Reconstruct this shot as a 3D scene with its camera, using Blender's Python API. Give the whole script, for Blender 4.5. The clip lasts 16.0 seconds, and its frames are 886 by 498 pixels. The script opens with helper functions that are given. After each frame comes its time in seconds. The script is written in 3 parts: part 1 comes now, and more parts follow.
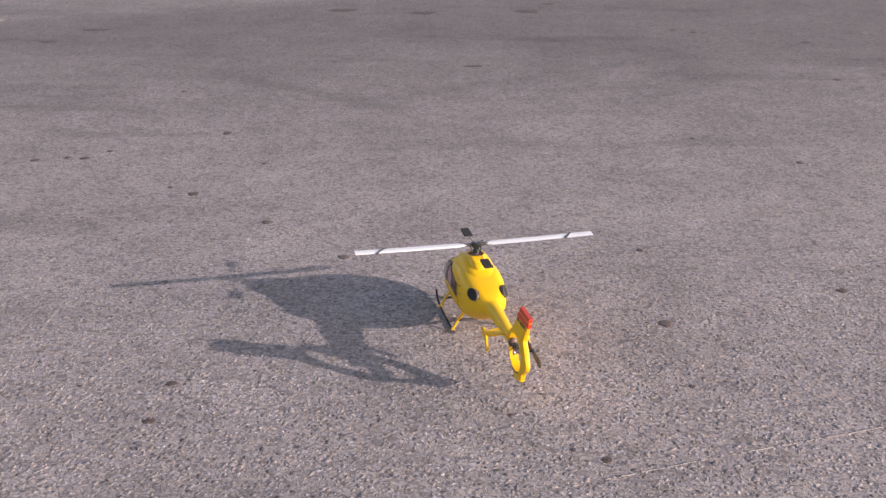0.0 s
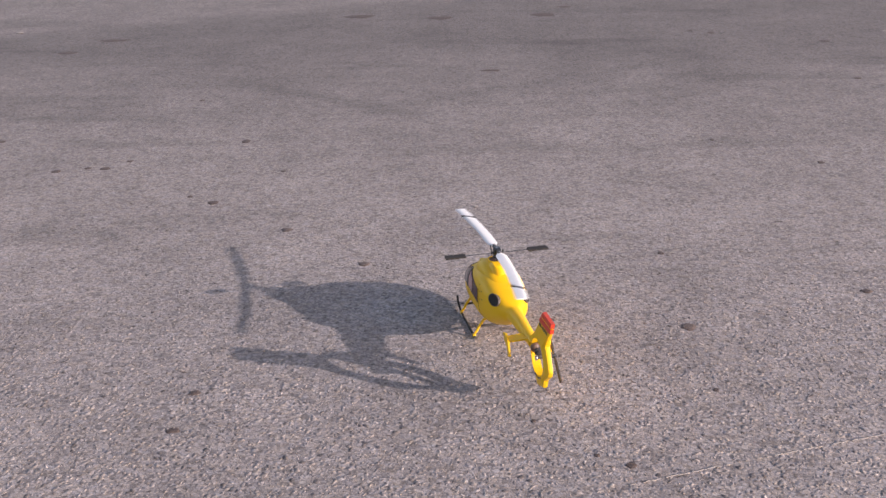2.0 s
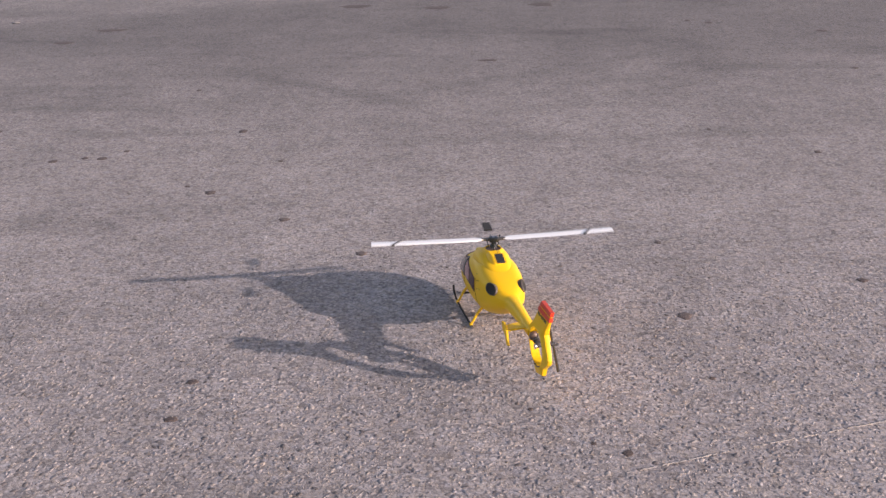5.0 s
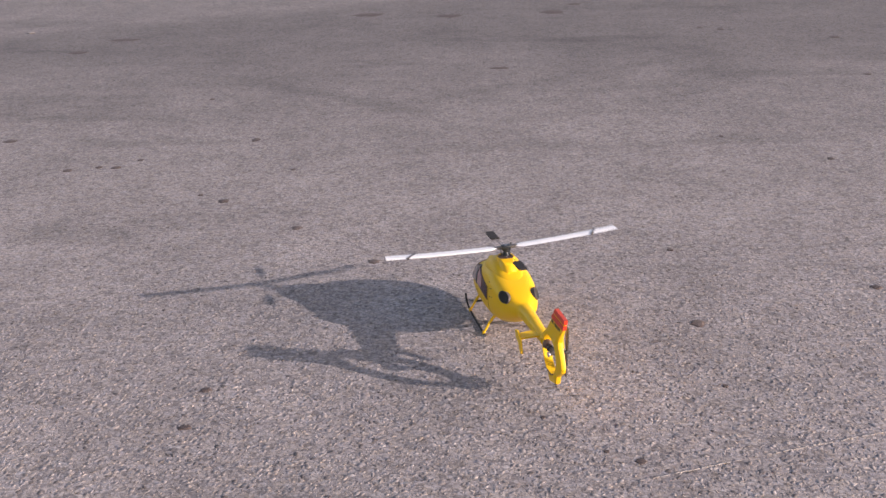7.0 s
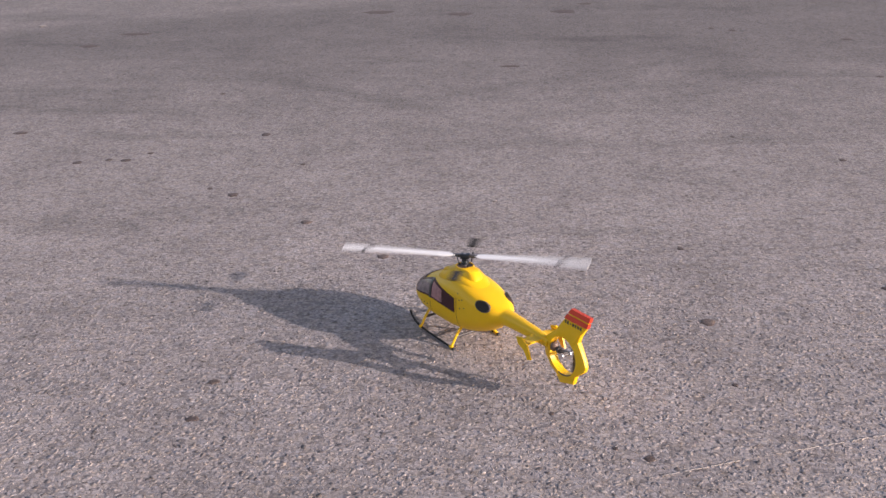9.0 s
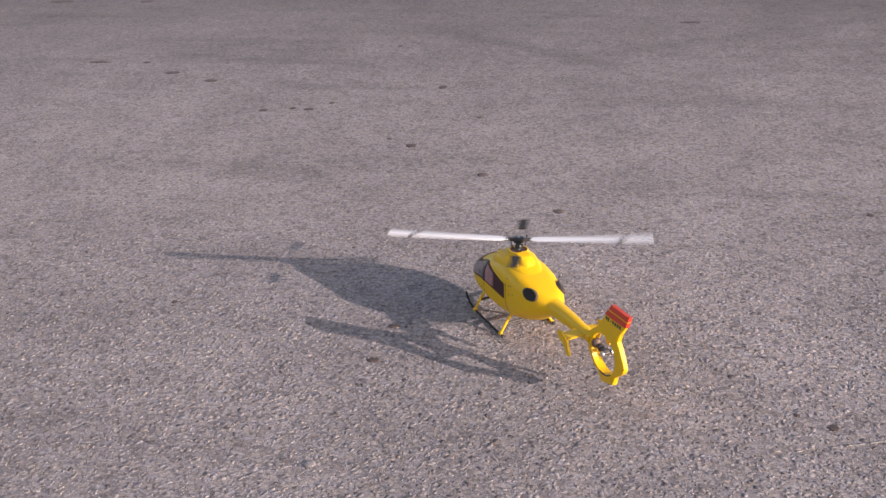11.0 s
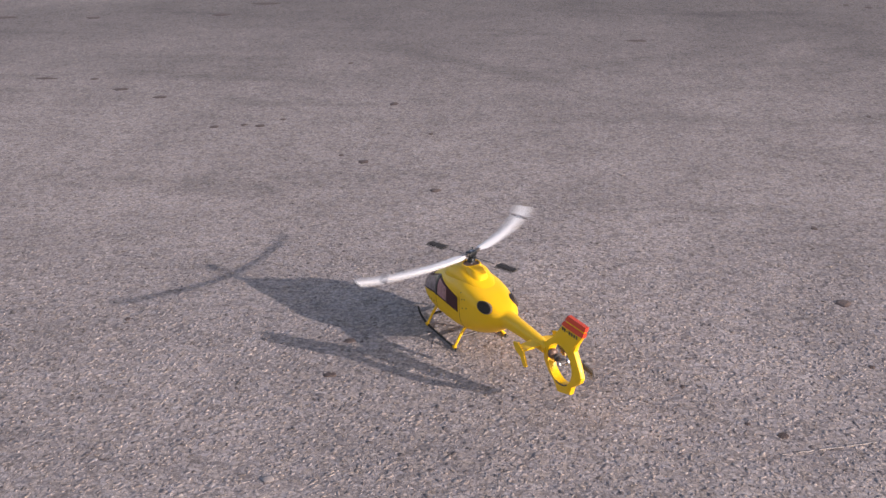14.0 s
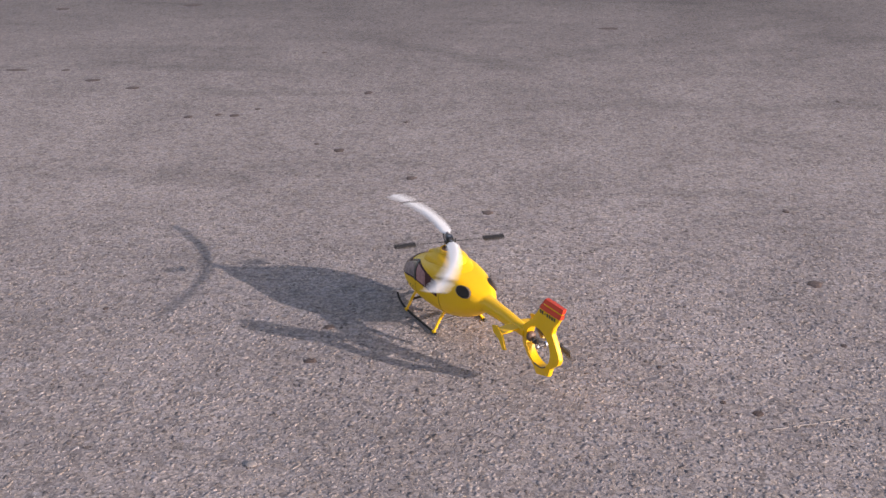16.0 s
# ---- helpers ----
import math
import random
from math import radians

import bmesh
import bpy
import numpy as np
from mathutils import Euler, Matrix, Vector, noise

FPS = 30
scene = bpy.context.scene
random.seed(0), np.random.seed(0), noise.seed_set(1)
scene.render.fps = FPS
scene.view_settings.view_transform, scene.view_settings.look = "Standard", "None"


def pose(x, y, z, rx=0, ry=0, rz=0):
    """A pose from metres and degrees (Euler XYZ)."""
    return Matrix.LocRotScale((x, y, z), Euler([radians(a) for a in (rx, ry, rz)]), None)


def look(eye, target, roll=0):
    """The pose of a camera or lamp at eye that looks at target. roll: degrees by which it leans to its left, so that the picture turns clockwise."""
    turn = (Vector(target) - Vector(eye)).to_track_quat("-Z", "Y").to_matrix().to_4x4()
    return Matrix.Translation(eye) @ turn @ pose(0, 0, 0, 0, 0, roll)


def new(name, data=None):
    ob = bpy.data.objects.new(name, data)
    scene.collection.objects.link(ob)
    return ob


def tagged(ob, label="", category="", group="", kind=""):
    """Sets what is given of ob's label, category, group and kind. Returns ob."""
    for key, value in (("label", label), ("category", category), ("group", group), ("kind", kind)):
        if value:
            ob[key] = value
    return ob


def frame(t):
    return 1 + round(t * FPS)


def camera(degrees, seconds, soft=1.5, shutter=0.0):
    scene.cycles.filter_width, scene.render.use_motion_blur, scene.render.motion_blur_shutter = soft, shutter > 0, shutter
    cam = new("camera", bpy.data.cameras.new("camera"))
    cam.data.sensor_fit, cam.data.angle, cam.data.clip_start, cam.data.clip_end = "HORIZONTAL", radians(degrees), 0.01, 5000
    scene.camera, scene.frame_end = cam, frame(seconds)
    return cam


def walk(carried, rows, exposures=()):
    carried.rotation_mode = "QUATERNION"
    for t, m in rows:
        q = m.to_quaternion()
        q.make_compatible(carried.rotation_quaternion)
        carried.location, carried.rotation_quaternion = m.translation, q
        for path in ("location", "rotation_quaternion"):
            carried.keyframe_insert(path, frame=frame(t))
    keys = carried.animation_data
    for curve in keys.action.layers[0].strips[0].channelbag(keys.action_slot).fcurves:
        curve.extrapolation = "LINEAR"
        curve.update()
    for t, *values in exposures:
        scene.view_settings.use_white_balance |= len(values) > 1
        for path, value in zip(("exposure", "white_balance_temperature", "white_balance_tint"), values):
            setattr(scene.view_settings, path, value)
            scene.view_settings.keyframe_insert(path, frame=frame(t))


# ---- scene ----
cam = camera(45.4, 16.0, soft=1.45, shutter=0.2)
PATH = [
    (0, (0.025, 0.002, 1.44), (0.013, 1.852, 0.679), -0.3),
    (0.5, (0.019, 0.002, 1.44), (0.003, 1.854, 0.685), -0.6),
    (1, (0.021, 0.003, 1.442), (-0.01, 1.855, 0.686), -1.1),
    (1.5, (0.018, 0.008, 1.444), (-0.024, 1.858, 0.686), -1.5),
    (2, (0.022, 0.009, 1.443), (-0.026, 1.861, 0.69), -1.5),
    (2.5, (0.022, 0.016, 1.441), (-0.03, 1.865, 0.682), -1.2),
    (3, (0.02, 0.022, 1.438), (-0.015, 1.869, 0.671), -0.6),
    (3.5, (0.024, 0.021, 1.443), (-0.005, 1.866, 0.67), -0.7),
    (4, (0.022, 0.012, 1.439), (-0.008, 1.856, 0.668), -1.2),
    (6.5, (0.024, 0.0, 1.445), (-0.035, 1.848, 0.682), -1.7),
    (7, (0.024, -0.001, 1.445), (-0.043, 1.849, 0.689), -1.9),
    (7.5, (0.019, -0.002, 1.448), (-0.045, 1.849, 0.695), -1.3),
    (8, (0.018, 0.0, 1.445), (-0.045, 1.852, 0.691), -1.6),
    (8.2, (0.017, 0.002, 1.442), (-0.049, 1.854, 0.69), -1.5),
    (10.3, (-0.021, -0.011, 1.414), (-0.209, 1.816, 0.622), -1.4),
    (10.5, (-0.04, -0.018, 1.419), (-0.295, 1.796, 0.617), -1.7),
    (11, (-0.047, -0.031, 1.429), (-0.419, 1.754, 0.608), -2.6),
    (11.5, (-0.054, -0.047, 1.428), (-0.415, 1.737, 0.6), -1.9),
    (12, (-0.058, -0.061, 1.434), (-0.398, 1.73, 0.613), -2.4),
    (12.5, (-0.053, -0.067, 1.437), (-0.373, 1.735, 0.631), -2.3),
    (13, (-0.061, -0.065, 1.431), (-0.363, 1.744, 0.632), -2.3),
    (13.5, (-0.065, -0.063, 1.433), (-0.356, 1.747, 0.633), -2.1),
    (14, (-0.064, -0.056, 1.43), (-0.34, 1.758, 0.636), -1.7),
    (14.5, (-0.063, -0.055, 1.427), (-0.33, 1.76, 0.632), -2.1),
    (15, (-0.064, -0.064, 1.425), (-0.319, 1.75, 0.622), -1.6),
    (15.5, (-0.07, -0.075, 1.425), (-0.309, 1.741, 0.621), -2.0),
    (16, (-0.075, -0.084, 1.425), (-0.3, 1.73, 0.614), -1.7),
]
walk(cam, [(t, look(eye, target, roll)) for t, eye, target, roll in PATH], [(0.0, 0.79, 7000, 27), (8.2, 0.79, 7000, 27), (10.3, 0.74, 7000, 27), (16.0, 0.70, 7000, 27)])

# ---- light ----
SUN_HEIGHT, SUN_AZIMUTH = 15.8, -22.0  # degrees; azimuth anticlockwise from +x
world = bpy.data.worlds.new("sky")
world.use_nodes = True
scene.world = world
wn = world.node_tree.nodes
sky = wn.new("ShaderNodeTexSky")
sky.sky_type, sky.sun_disc = "NISHITA", False
sky.sun_elevation, sky.sun_rotation = radians(SUN_HEIGHT), radians(90 - SUN_AZIMUTH)
sky.air_density, sky.dust_density, sky.ozone_density = 1.0, 1.5, 1.0
world.node_tree.links.new(sky.outputs[0], wn["Background"].inputs[0])
wn["Background"].inputs[1].default_value = 0.144
sun_data = bpy.data.lights.new("sun", "SUN")
sun_data.energy, sun_data.angle, sun_data.color = 3.6, radians(0.6), (1.0, 0.965, 0.945)
sun = new("sun", sun_data)
az, el = radians(SUN_AZIMUTH), radians(SUN_HEIGHT)
sun.matrix_world = look((math.cos(az) * math.cos(el) * 30, math.sin(az) * math.cos(el) * 30, math.sin(el) * 30), (0, 0, 0))


# ---- materials ----
class Nodes:
    """A node material with its Principled shader and short ways to add nodes."""

    def __init__(self, name, rough=0.5, metal=0.0, color=(0.5, 0.5, 0.5)):
        self.mat = bpy.data.materials.new(name)
        self.mat.use_nodes = True
        self.nodes, self.links = self.mat.node_tree.nodes, self.mat.node_tree.links
        self.p = self.nodes["Principled BSDF"]
        self.p.inputs["Roughness"].default_value = rough
        self.p.inputs["Metallic"].default_value = metal
        self.p.inputs["Base Color"].default_value = (*color, 1)

    def add(self, kind, **sockets):
        n = self.nodes.new("ShaderNode" + kind)
        for key, value in sockets.items():
            self.put(n.inputs[key.replace("_", " ")], value)
        return n

    def put(self, socket, value):
        if isinstance(value, bpy.types.NodeSocket):
            self.links.new(value, socket)
        else:
            socket.default_value = value

    def coords(self, scale=1.0):
        return self.add("Mapping", Vector=self.add("TexCoord").outputs["Object"], Scale=(scale,) * 3).outputs[0]

    def noise(self, vector, scale, detail=4.0, rough=0.6):
        return self.add("TexNoise", Vector=vector, Scale=scale, Detail=detail, Roughness=rough).outputs["Fac"]

    def ramp(self, fac, stops):
        n = self.add("ValToRGB", Fac=fac)
        while len(n.color_ramp.elements) < len(stops):
            n.color_ramp.elements.new(0.5)
        for e, (at, c) in zip(n.color_ramp.elements, stops):
            e.position, e.color = at, (*c, 1) if len(c) == 3 else c
        return n.outputs[0]

    def mix(self, fac, a, b, blend="MIX"):
        n = self.add("Mix")
        n.data_type, n.blend_type = "RGBA", blend
        self.put(n.inputs[0], fac), self.put(n.inputs[6], a), self.put(n.inputs[7], b)
        return n.outputs[2]

    def maths(self, op, a, b=0.0, clamp=False):
        n = self.add("Math")
        n.operation, n.use_clamp = op, clamp
        self.put(n.inputs[0], a), self.put(n.inputs[1], b)
        return n.outputs[0]

    def bump(self, height, strength, distance):
        self.put(self.p.inputs["Normal"], self.add("Bump", Height=height, Strength=strength, Distance=distance).outputs[0])


def grey(v):
    return (v, v, v)


def paint(name, color, rough=0.35, dirt=0.12, coat=0.0, scale=30, gloss=0.5):
    """Painted plastic: uneven gloss, faint blotches and fine dust."""
    m = Nodes(name, rough, 0, color)
    v = m.coords()
    blotch = m.noise(v, scale, 5)
    dust = m.noise(v, scale * 18, 2)
    low = tuple(c * (1 - dirt) for c in color)
    base = m.mix(m.ramp(blotch, [(0.35, grey(0)), (0.7, grey(1))]), (*low, 1), (*color, 1))
    m.put(m.p.inputs["Base Color"], m.mix(m.maths("MULTIPLY", dust, dirt * 0.5), base, (0.5, 0.46, 0.4, 1)))
    m.put(m.p.inputs["Roughness"], m.maths("ADD", m.maths("MULTIPLY", blotch, 0.2), rough - 0.1))
    m.p.inputs["Coat Weight"].default_value = coat
    m.p.inputs["Specular IOR Level"].default_value = gloss
    m.bump(m.noise(v, scale * 4, 2), 0.05, 0.001)
    return m.mat


def metal(name, color, rough):
    m = Nodes(name, rough, 1.0, color)
    m.put(m.p.inputs["Roughness"], m.maths("ADD", m.maths("MULTIPLY", m.noise(m.coords(), 400, 3), 0.25), rough - 0.1))
    return m.mat


STONES = [(0.0, (0.070, 0.061, 0.058)), (0.16, (0.17, 0.150, 0.139)), (0.26, (0.27, 0.246, 0.232)), (0.5, (0.35, 0.308, 0.272)),
          (0.72, (0.29, 0.256, 0.240)), (0.9, (0.365, 0.326, 0.296)), (1.0, (0.41, 0.376, 0.346))]


def worn_grain(m, v):
    """Crooked dark seams and pale crumbs between the stones, as one factor about 1."""
    n = m.noise(v, 50.0, 2.0, 0.5)
    seam = m.ramp(m.maths("ABSOLUTE", m.maths("SUBTRACT", n, 0.5)), [(0.0, grey(0.54)), (0.045, grey(0.92)), (0.11, grey(1.08))])
    crumb = m.ramp(m.noise(v, 105.0, 2.0, 0.5), [(0.34, grey(0.80)), (0.5, grey(1.0)), (0.66, grey(1.20))])
    # some patches are rougher than others, and the stones run from beige to blue-grey
    rough = m.ramp(m.noise(v, 9.0, 3.0, 0.6), [(0.35, grey(0.72)), (0.65, grey(1.0))])
    tint = m.ramp(m.noise(v, 34.0, 2.0, 0.6), [(0.32, (0.955, 0.99, 1.04)), (0.5, grey(1.0)), (0.68, (1.035, 1.005, 0.94))])
    return m.mix(1.0, m.mix(rough, (0.985, 0.985, 0.985, 1), m.mix(1.0, seam, crumb, "MULTIPLY")), tint, "MULTIPLY")


def tyre_mark(m, v, a, b, wide, low):
    """A faint dark rubbed band between two places on the ground."""
    a, b = Vector(a), Vector(b)
    d = (b - a).normalized()
    xyz = m.add("SeparateXYZ", Vector=v)
    wobble = m.maths("MULTIPLY", m.maths("SUBTRACT", m.noise(v, 4.0, 3), 0.5), 0.16)
    off = m.maths("ADD", m.maths("MULTIPLY", xyz.outputs[0], -d.y), m.maths("MULTIPLY", xyz.outputs[1], d.x))
    off = m.maths("ABSOLUTE", m.maths("ADD", m.maths("SUBTRACT", off, a.y * d.x - a.x * d.y), wobble))
    run = m.maths("ADD", m.maths("MULTIPLY", xyz.outputs[0], d.x), m.maths("MULTIPLY", xyz.outputs[1], d.y))
    run = m.maths("DIVIDE", m.maths("SUBTRACT", run, a.dot(d)), (b - a).length)
    ends = m.ramp(run, [(0.0, grey(0)), (0.18, grey(1)), (0.82, grey(1)), (1.0, grey(0))])
    core = m.ramp(m.maths("DIVIDE", off, wide), [(0.2, grey(1)), (1.0, grey(0))])
    return m.mix(m.maths("MULTIPLY", core, ends), (1, 1, 1, 1), (low, low, low, 1))


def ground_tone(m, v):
    """Broad stains, rubbed bands and paler or darkened stretches of the paving, as one factor about 1."""
    broad = m.ramp(m.noise(v, 0.55, 4, 0.55), [(0.3, grey(0.90)), (0.7, grey(1.10))])
    patch = m.ramp(m.noise(v, 2.3, 5, 0.6), [(0.3, grey(0.86)), (0.65, grey(1.08))])
    streak = m.add("Mapping", Vector=v, Scale=(0.35, 1.6, 1), Rotation=(0, 0, 0.5)).outputs[0]
    tyre = m.ramp(m.noise(streak, 1.1, 5, 0.6), [(0.30, grey(0.70)), (0.44, grey(1.0))])
    # far darkening with an uneven border: paving tone plus lens falloff painted into the colour
    y = m.maths("ADD", m.add("SeparateXYZ", Vector=v).outputs[1], m.maths("MULTIPLY", m.noise(v, 0.8, 4), 2.4))
    far_dark = m.ramp(m.maths("DIVIDE", m.maths("SUBTRACT", y, 5.0), 3.4, True), [(0.0, grey(1.0)), (1.0, grey(0.55))])
    tone = m.mix(1.0, m.mix(1.0, broad, patch, "MULTIPLY"), tyre, "MULTIPLY")
    tone = m.mix(1.0, tone, far_dark, "MULTIPLY")
    mottle = m.ramp(m.noise(v, 7.0, 3, 0.5), [(0.3, grey(0.93)), (0.7, grey(1.06))])
    tone = m.mix(1.0, tone, mottle, "MULTIPLY")
    for a, b, wide, low in (((-1.7, 6.55), (0.0, 5.25), 0.11, 0.84), ((-0.45, 5.58), (1.5, 6.75), 0.10, 0.88), ((-0.5, 7.9), (1.8, 6.6), 0.13, 0.90)):
        tone = m.mix(1.0, tone, tyre_mark(m, v, a, b, wide, low), "MULTIPLY")
    # a paler, smoother stretch behind a slanting border
    xyz = m.add("SeparateXYZ", Vector=v)
    over = m.maths("SUBTRACT", xyz.outputs[1], m.maths("ADD", m.maths("MULTIPLY", xyz.outputs[0], 0.41), 9.25))
    over = m.maths("ADD", over, m.maths("MULTIPLY", m.noise(v, 3, 3), 0.3))
    return m.mix(1.0, tone, m.ramp(m.maths("MULTIPLY", over, 2.0, True), [(0.0, grey(1.0)), (1.0, grey(1.38))]), "MULTIPLY")


def asphalt():
    m = Nodes("asphalt", 0.85)
    v = m.coords()
    warp = m.mix(0.02, v, m.add("TexNoise", Vector=v, Scale=45.0).outputs["Color"], "ADD")
    cell = m.add("TexVoronoi", Vector=warp, Scale=66.0)
    edge = m.add("TexVoronoi", Vector=warp, Scale=66.0)
    edge.feature = "DISTANCE_TO_EDGE"
    pick = m.add("SeparateColor", Color=cell.outputs["Color"]).outputs[0]
    stone = m.ramp(pick, STONES)
    # narrow gaps between the stones, filled to different depths
    gap = m.ramp(edge.outputs["Distance"], [(0.01, grey(0)), (0.09, grey(1))])
    shut = m.ramp(m.noise(v, 120, 3), [(0.40, grey(0.15)), (0.62, grey(0.9))])
    gap = m.maths("MAXIMUM", gap, shut)
    chips = m.mix(gap, (0.085, 0.074, 0.068, 1), stone)
    chips = m.mix(0.50, chips, (0.318, 0.280, 0.256, 1))
    chips = m.mix(1.0, chips, worn_grain(m, v), "MULTIPLY")
    m.put(m.p.inputs["Base Color"], m.mix(1.0, chips, ground_tone(m, v), "MULTIPLY"))
    lumps = m.noise(v, 130, 3, 0.55)
    height = m.maths("ADD", m.maths("MULTIPLY", gap, 0.6), m.maths("MULTIPLY", lumps, 0.9))
    m.bump(height, 0.30, 0.004)
    return m.mat


def chip_stone():
    m = Nodes("chip_stone", 0.9)
    m.p.inputs["Specular IOR Level"].default_value = 0.2
    v = m.coords()
    stone = m.ramp(m.add("NewGeometry").outputs["Random Per Island"], STONES)
    stone = m.mix(m.maths("MULTIPLY", m.noise(v, 260, 3, 0.6), 0.6), stone, (0.33, 0.29, 0.265, 1))
    stone = m.mix(1.0, stone, worn_grain(m, v), "MULTIPLY")
    m.put(m.p.inputs["Base Color"], m.mix(1.0, stone, ground_tone(m, v), "MULTIPLY"))
    m.bump(m.noise(v, 180, 3, 0.6), 0.35, 0.002)
    return m.mat


def tar(name="tar", low=(0.045, 0.030, 0.024), high=(0.125, 0.092, 0.076)):
    m = Nodes(name, 0.75)
    v = m.coords()
    m.put(m.p.inputs["Base Color"], m.ramp(m.noise(v, 90, 5, 0.7), [(0.3, low), (0.75, high)]))
    m.bump(m.noise(v, 260, 4, 0.7), 0.6, 0.002)
    return m.mat


ASPHALT, CHIP, TAR = asphalt(), chip_stone(), tar()
STAIN = tar("faded_tar", (0.065, 0.046, 0.038), (0.165, 0.125, 0.104))
CHALK = paint("chalk", (0.38, 0.352, 0.328), 0.9, 0.35, scale=120)
PEBBLE = paint("pale_stone", (0.31, 0.28, 0.255), 0.85, 0.25, scale=200)
YELLOW = paint("yellow_paint", (0.83, 0.475, 0.002), 0.42, 0.05, 0.05, gloss=0.35)
RED = paint("red_paint", (0.74, 0.046, 0.012), 0.4, 0.12)
BLACK = paint("black_plastic", (0.018, 0.018, 0.02), 0.45, 0.3)
WHITE = paint("white_blade", (0.80, 0.80, 0.765), 0.45, 0.08, gloss=0.3)
BAND = paint("black_band", (0.05, 0.05, 0.055), 0.5, 0.2)
DARK = paint("hole_black", (0.008, 0.007, 0.007), 0.7, 0.2, gloss=0.2)
MATT = paint("matt_black", (0.010, 0.010, 0.011), 0.75, 0.2, gloss=0.2)
BROWN = paint("dark_brown", (0.045, 0.028, 0.018), 0.5, 0.3)
SEAM = paint("ochre_seam", (0.36, 0.20, 0.012), 0.6, 0.3)
BOSS = paint("boss_brown", (0.12, 0.052, 0.024), 0.5, 0.4)
OPENING_BROWN = paint("brown_recess", (0.085, 0.030, 0.018), 0.6, 0.3)
STEEL = metal("steel", (0.34, 0.34, 0.36), 0.5)
CHROME = metal("bright_steel", (0.75, 0.75, 0.77), 0.3)
ALLOY = metal("black_alloy", (0.06, 0.07, 0.077), 0.35)
GLASS = paint("smoked_glass", (0.060, 0.009, 0.013), 0.20, 0.2, 0.0, gloss=0.12)
# opaque pane colours that hold the see-through view and the reflections
PANE = paint("pane_view_grey", (0.30, 0.21, 0.21), 0.16, 0.6, 0.08, 60, 0.25)
RED_PANE = paint("pane_view_pink", (0.50, 0.22, 0.22), 0.2, 0.5, 0.05, 60, 0.25)


# ---- mesh helpers ----
def mesh_of(name, bm, material, smooth=40):
    me = bpy.data.meshes.new(name)
    bmesh.ops.recalc_face_normals(bm, faces=bm.faces)
    for e in bm.edges:
        e.smooth = len(e.link_faces) == 2 and e.calc_face_angle(0) < radians(smooth)
    for f in bm.faces:
        f.smooth = True
    bm.to_mesh(me)
    bm.free()
    me.materials.append(material)
    return me


def part(name, bm, material, parent=None, label="", smooth=40):
    ob = new(name, mesh_of(name, bm, material, smooth))
    ob.parent = parent
    return tagged(ob, label)


def box(bm, center, size, bevel=0.0, turn=None):
    made = bmesh.ops.create_cube(bm, size=1.0)["verts"]
    m = Matrix.Translation(center) @ (turn or Matrix()) @ Matrix.Diagonal((*size, 1))
    bmesh.ops.transform(bm, matrix=m, verts=made)
    if bevel:
        edges = {e for v in made for e in v.link_edges}
        bmesh.ops.bevel(bm, geom=list(edges), offset=bevel, segments=2, affect="EDGES", profile=0.6)
    return bm


def rod(bm, a, b, r, r2=None, n=14):
    a, b = Vector(a), Vector(b)
    d = b - a
    made = bmesh.ops.create_cone(bm, cap_ends=True, segments=n, radius1=r, radius2=r if r2 is None else r2, depth=d.length)["verts"]
    m = Matrix.Translation((a + b) / 2) @ d.to_track_quat("Z", "Y").to_matrix().to_4x4()
    bmesh.ops.transform(bm, matrix=m, verts=made)
    return bm


def tube(bm, points, radii, n=12):
    """A round tube along points, closed at both ends."""
    rings = []
    pts = [Vector(p) for p in points]
    for i, p in enumerate(pts):
        d = (pts[min(i + 1, len(pts) - 1)] - pts[max(i - 1, 0)]).normalized()
        q = d.to_track_quat("Z", "Y")
        r = radii[i] if isinstance(radii, (list, tuple)) else radii
        rings.append([bm.verts.new(p + q @ Vector((r * math.cos(k * math.tau / n), r * math.sin(k * math.tau / n), 0))) for k in range(n)])
    for a, b in zip(rings, rings[1:]):
        for k in range(n):
            bm.faces.new((a[k], a[(k + 1) % n], b[(k + 1) % n], b[k]))
    bm.faces.new(rings[0]), bm.faces.new(rings[-1])
    return bm


def plate(bm, outline, half, axis="x", at=0.0):
    """A flat plate: an outline in the two other axes, half its thickness to each side."""
    def put(p, w):
        return {"x": (w, p[0], p[1]), "y": (p[0], w, p[1]), "z": (p[0], p[1], w)}[axis]
    a = [bm.verts.new(put(p, at - half)) for p in outline]
    b = [bm.verts.new(put(p, at + half)) for p in outline]
    bm.faces.new(a), bm.faces.new(list(reversed(b)))
    n = len(outline)
    for i in range(n):
        bm.faces.new((a[i], a[(i + 1) % n], b[(i + 1) % n], b[i]))
    return bm


def soften(bm, offset, segments=2):
    bmesh.ops.bevel(bm, geom=[e for e in bm.edges if e.is_manifold and e.calc_face_angle(0) > radians(30)], offset=offset, segments=segments, affect="EDGES", profile=0.6)
    return bm


# ---- ground ----
def build_ground():
    bm = bmesh.new()
    cuts = [-600, -60, -12, -4, 0, 4, 12, 60, 600]
    grid = [[bm.verts.new((x, y, 0)) for x in cuts] for y in cuts]
    for j in range(len(cuts) - 1):
        for i in range(len(cuts) - 1):
            bm.faces.new((grid[j][i], grid[j][i + 1], grid[j + 1][i + 1], grid[j + 1][i]))
    ground = part("ground", bm, ASPHALT)
    return tagged(ground, "weathered grey asphalt with coarse exposed stone chips", "ground", kind="structure")


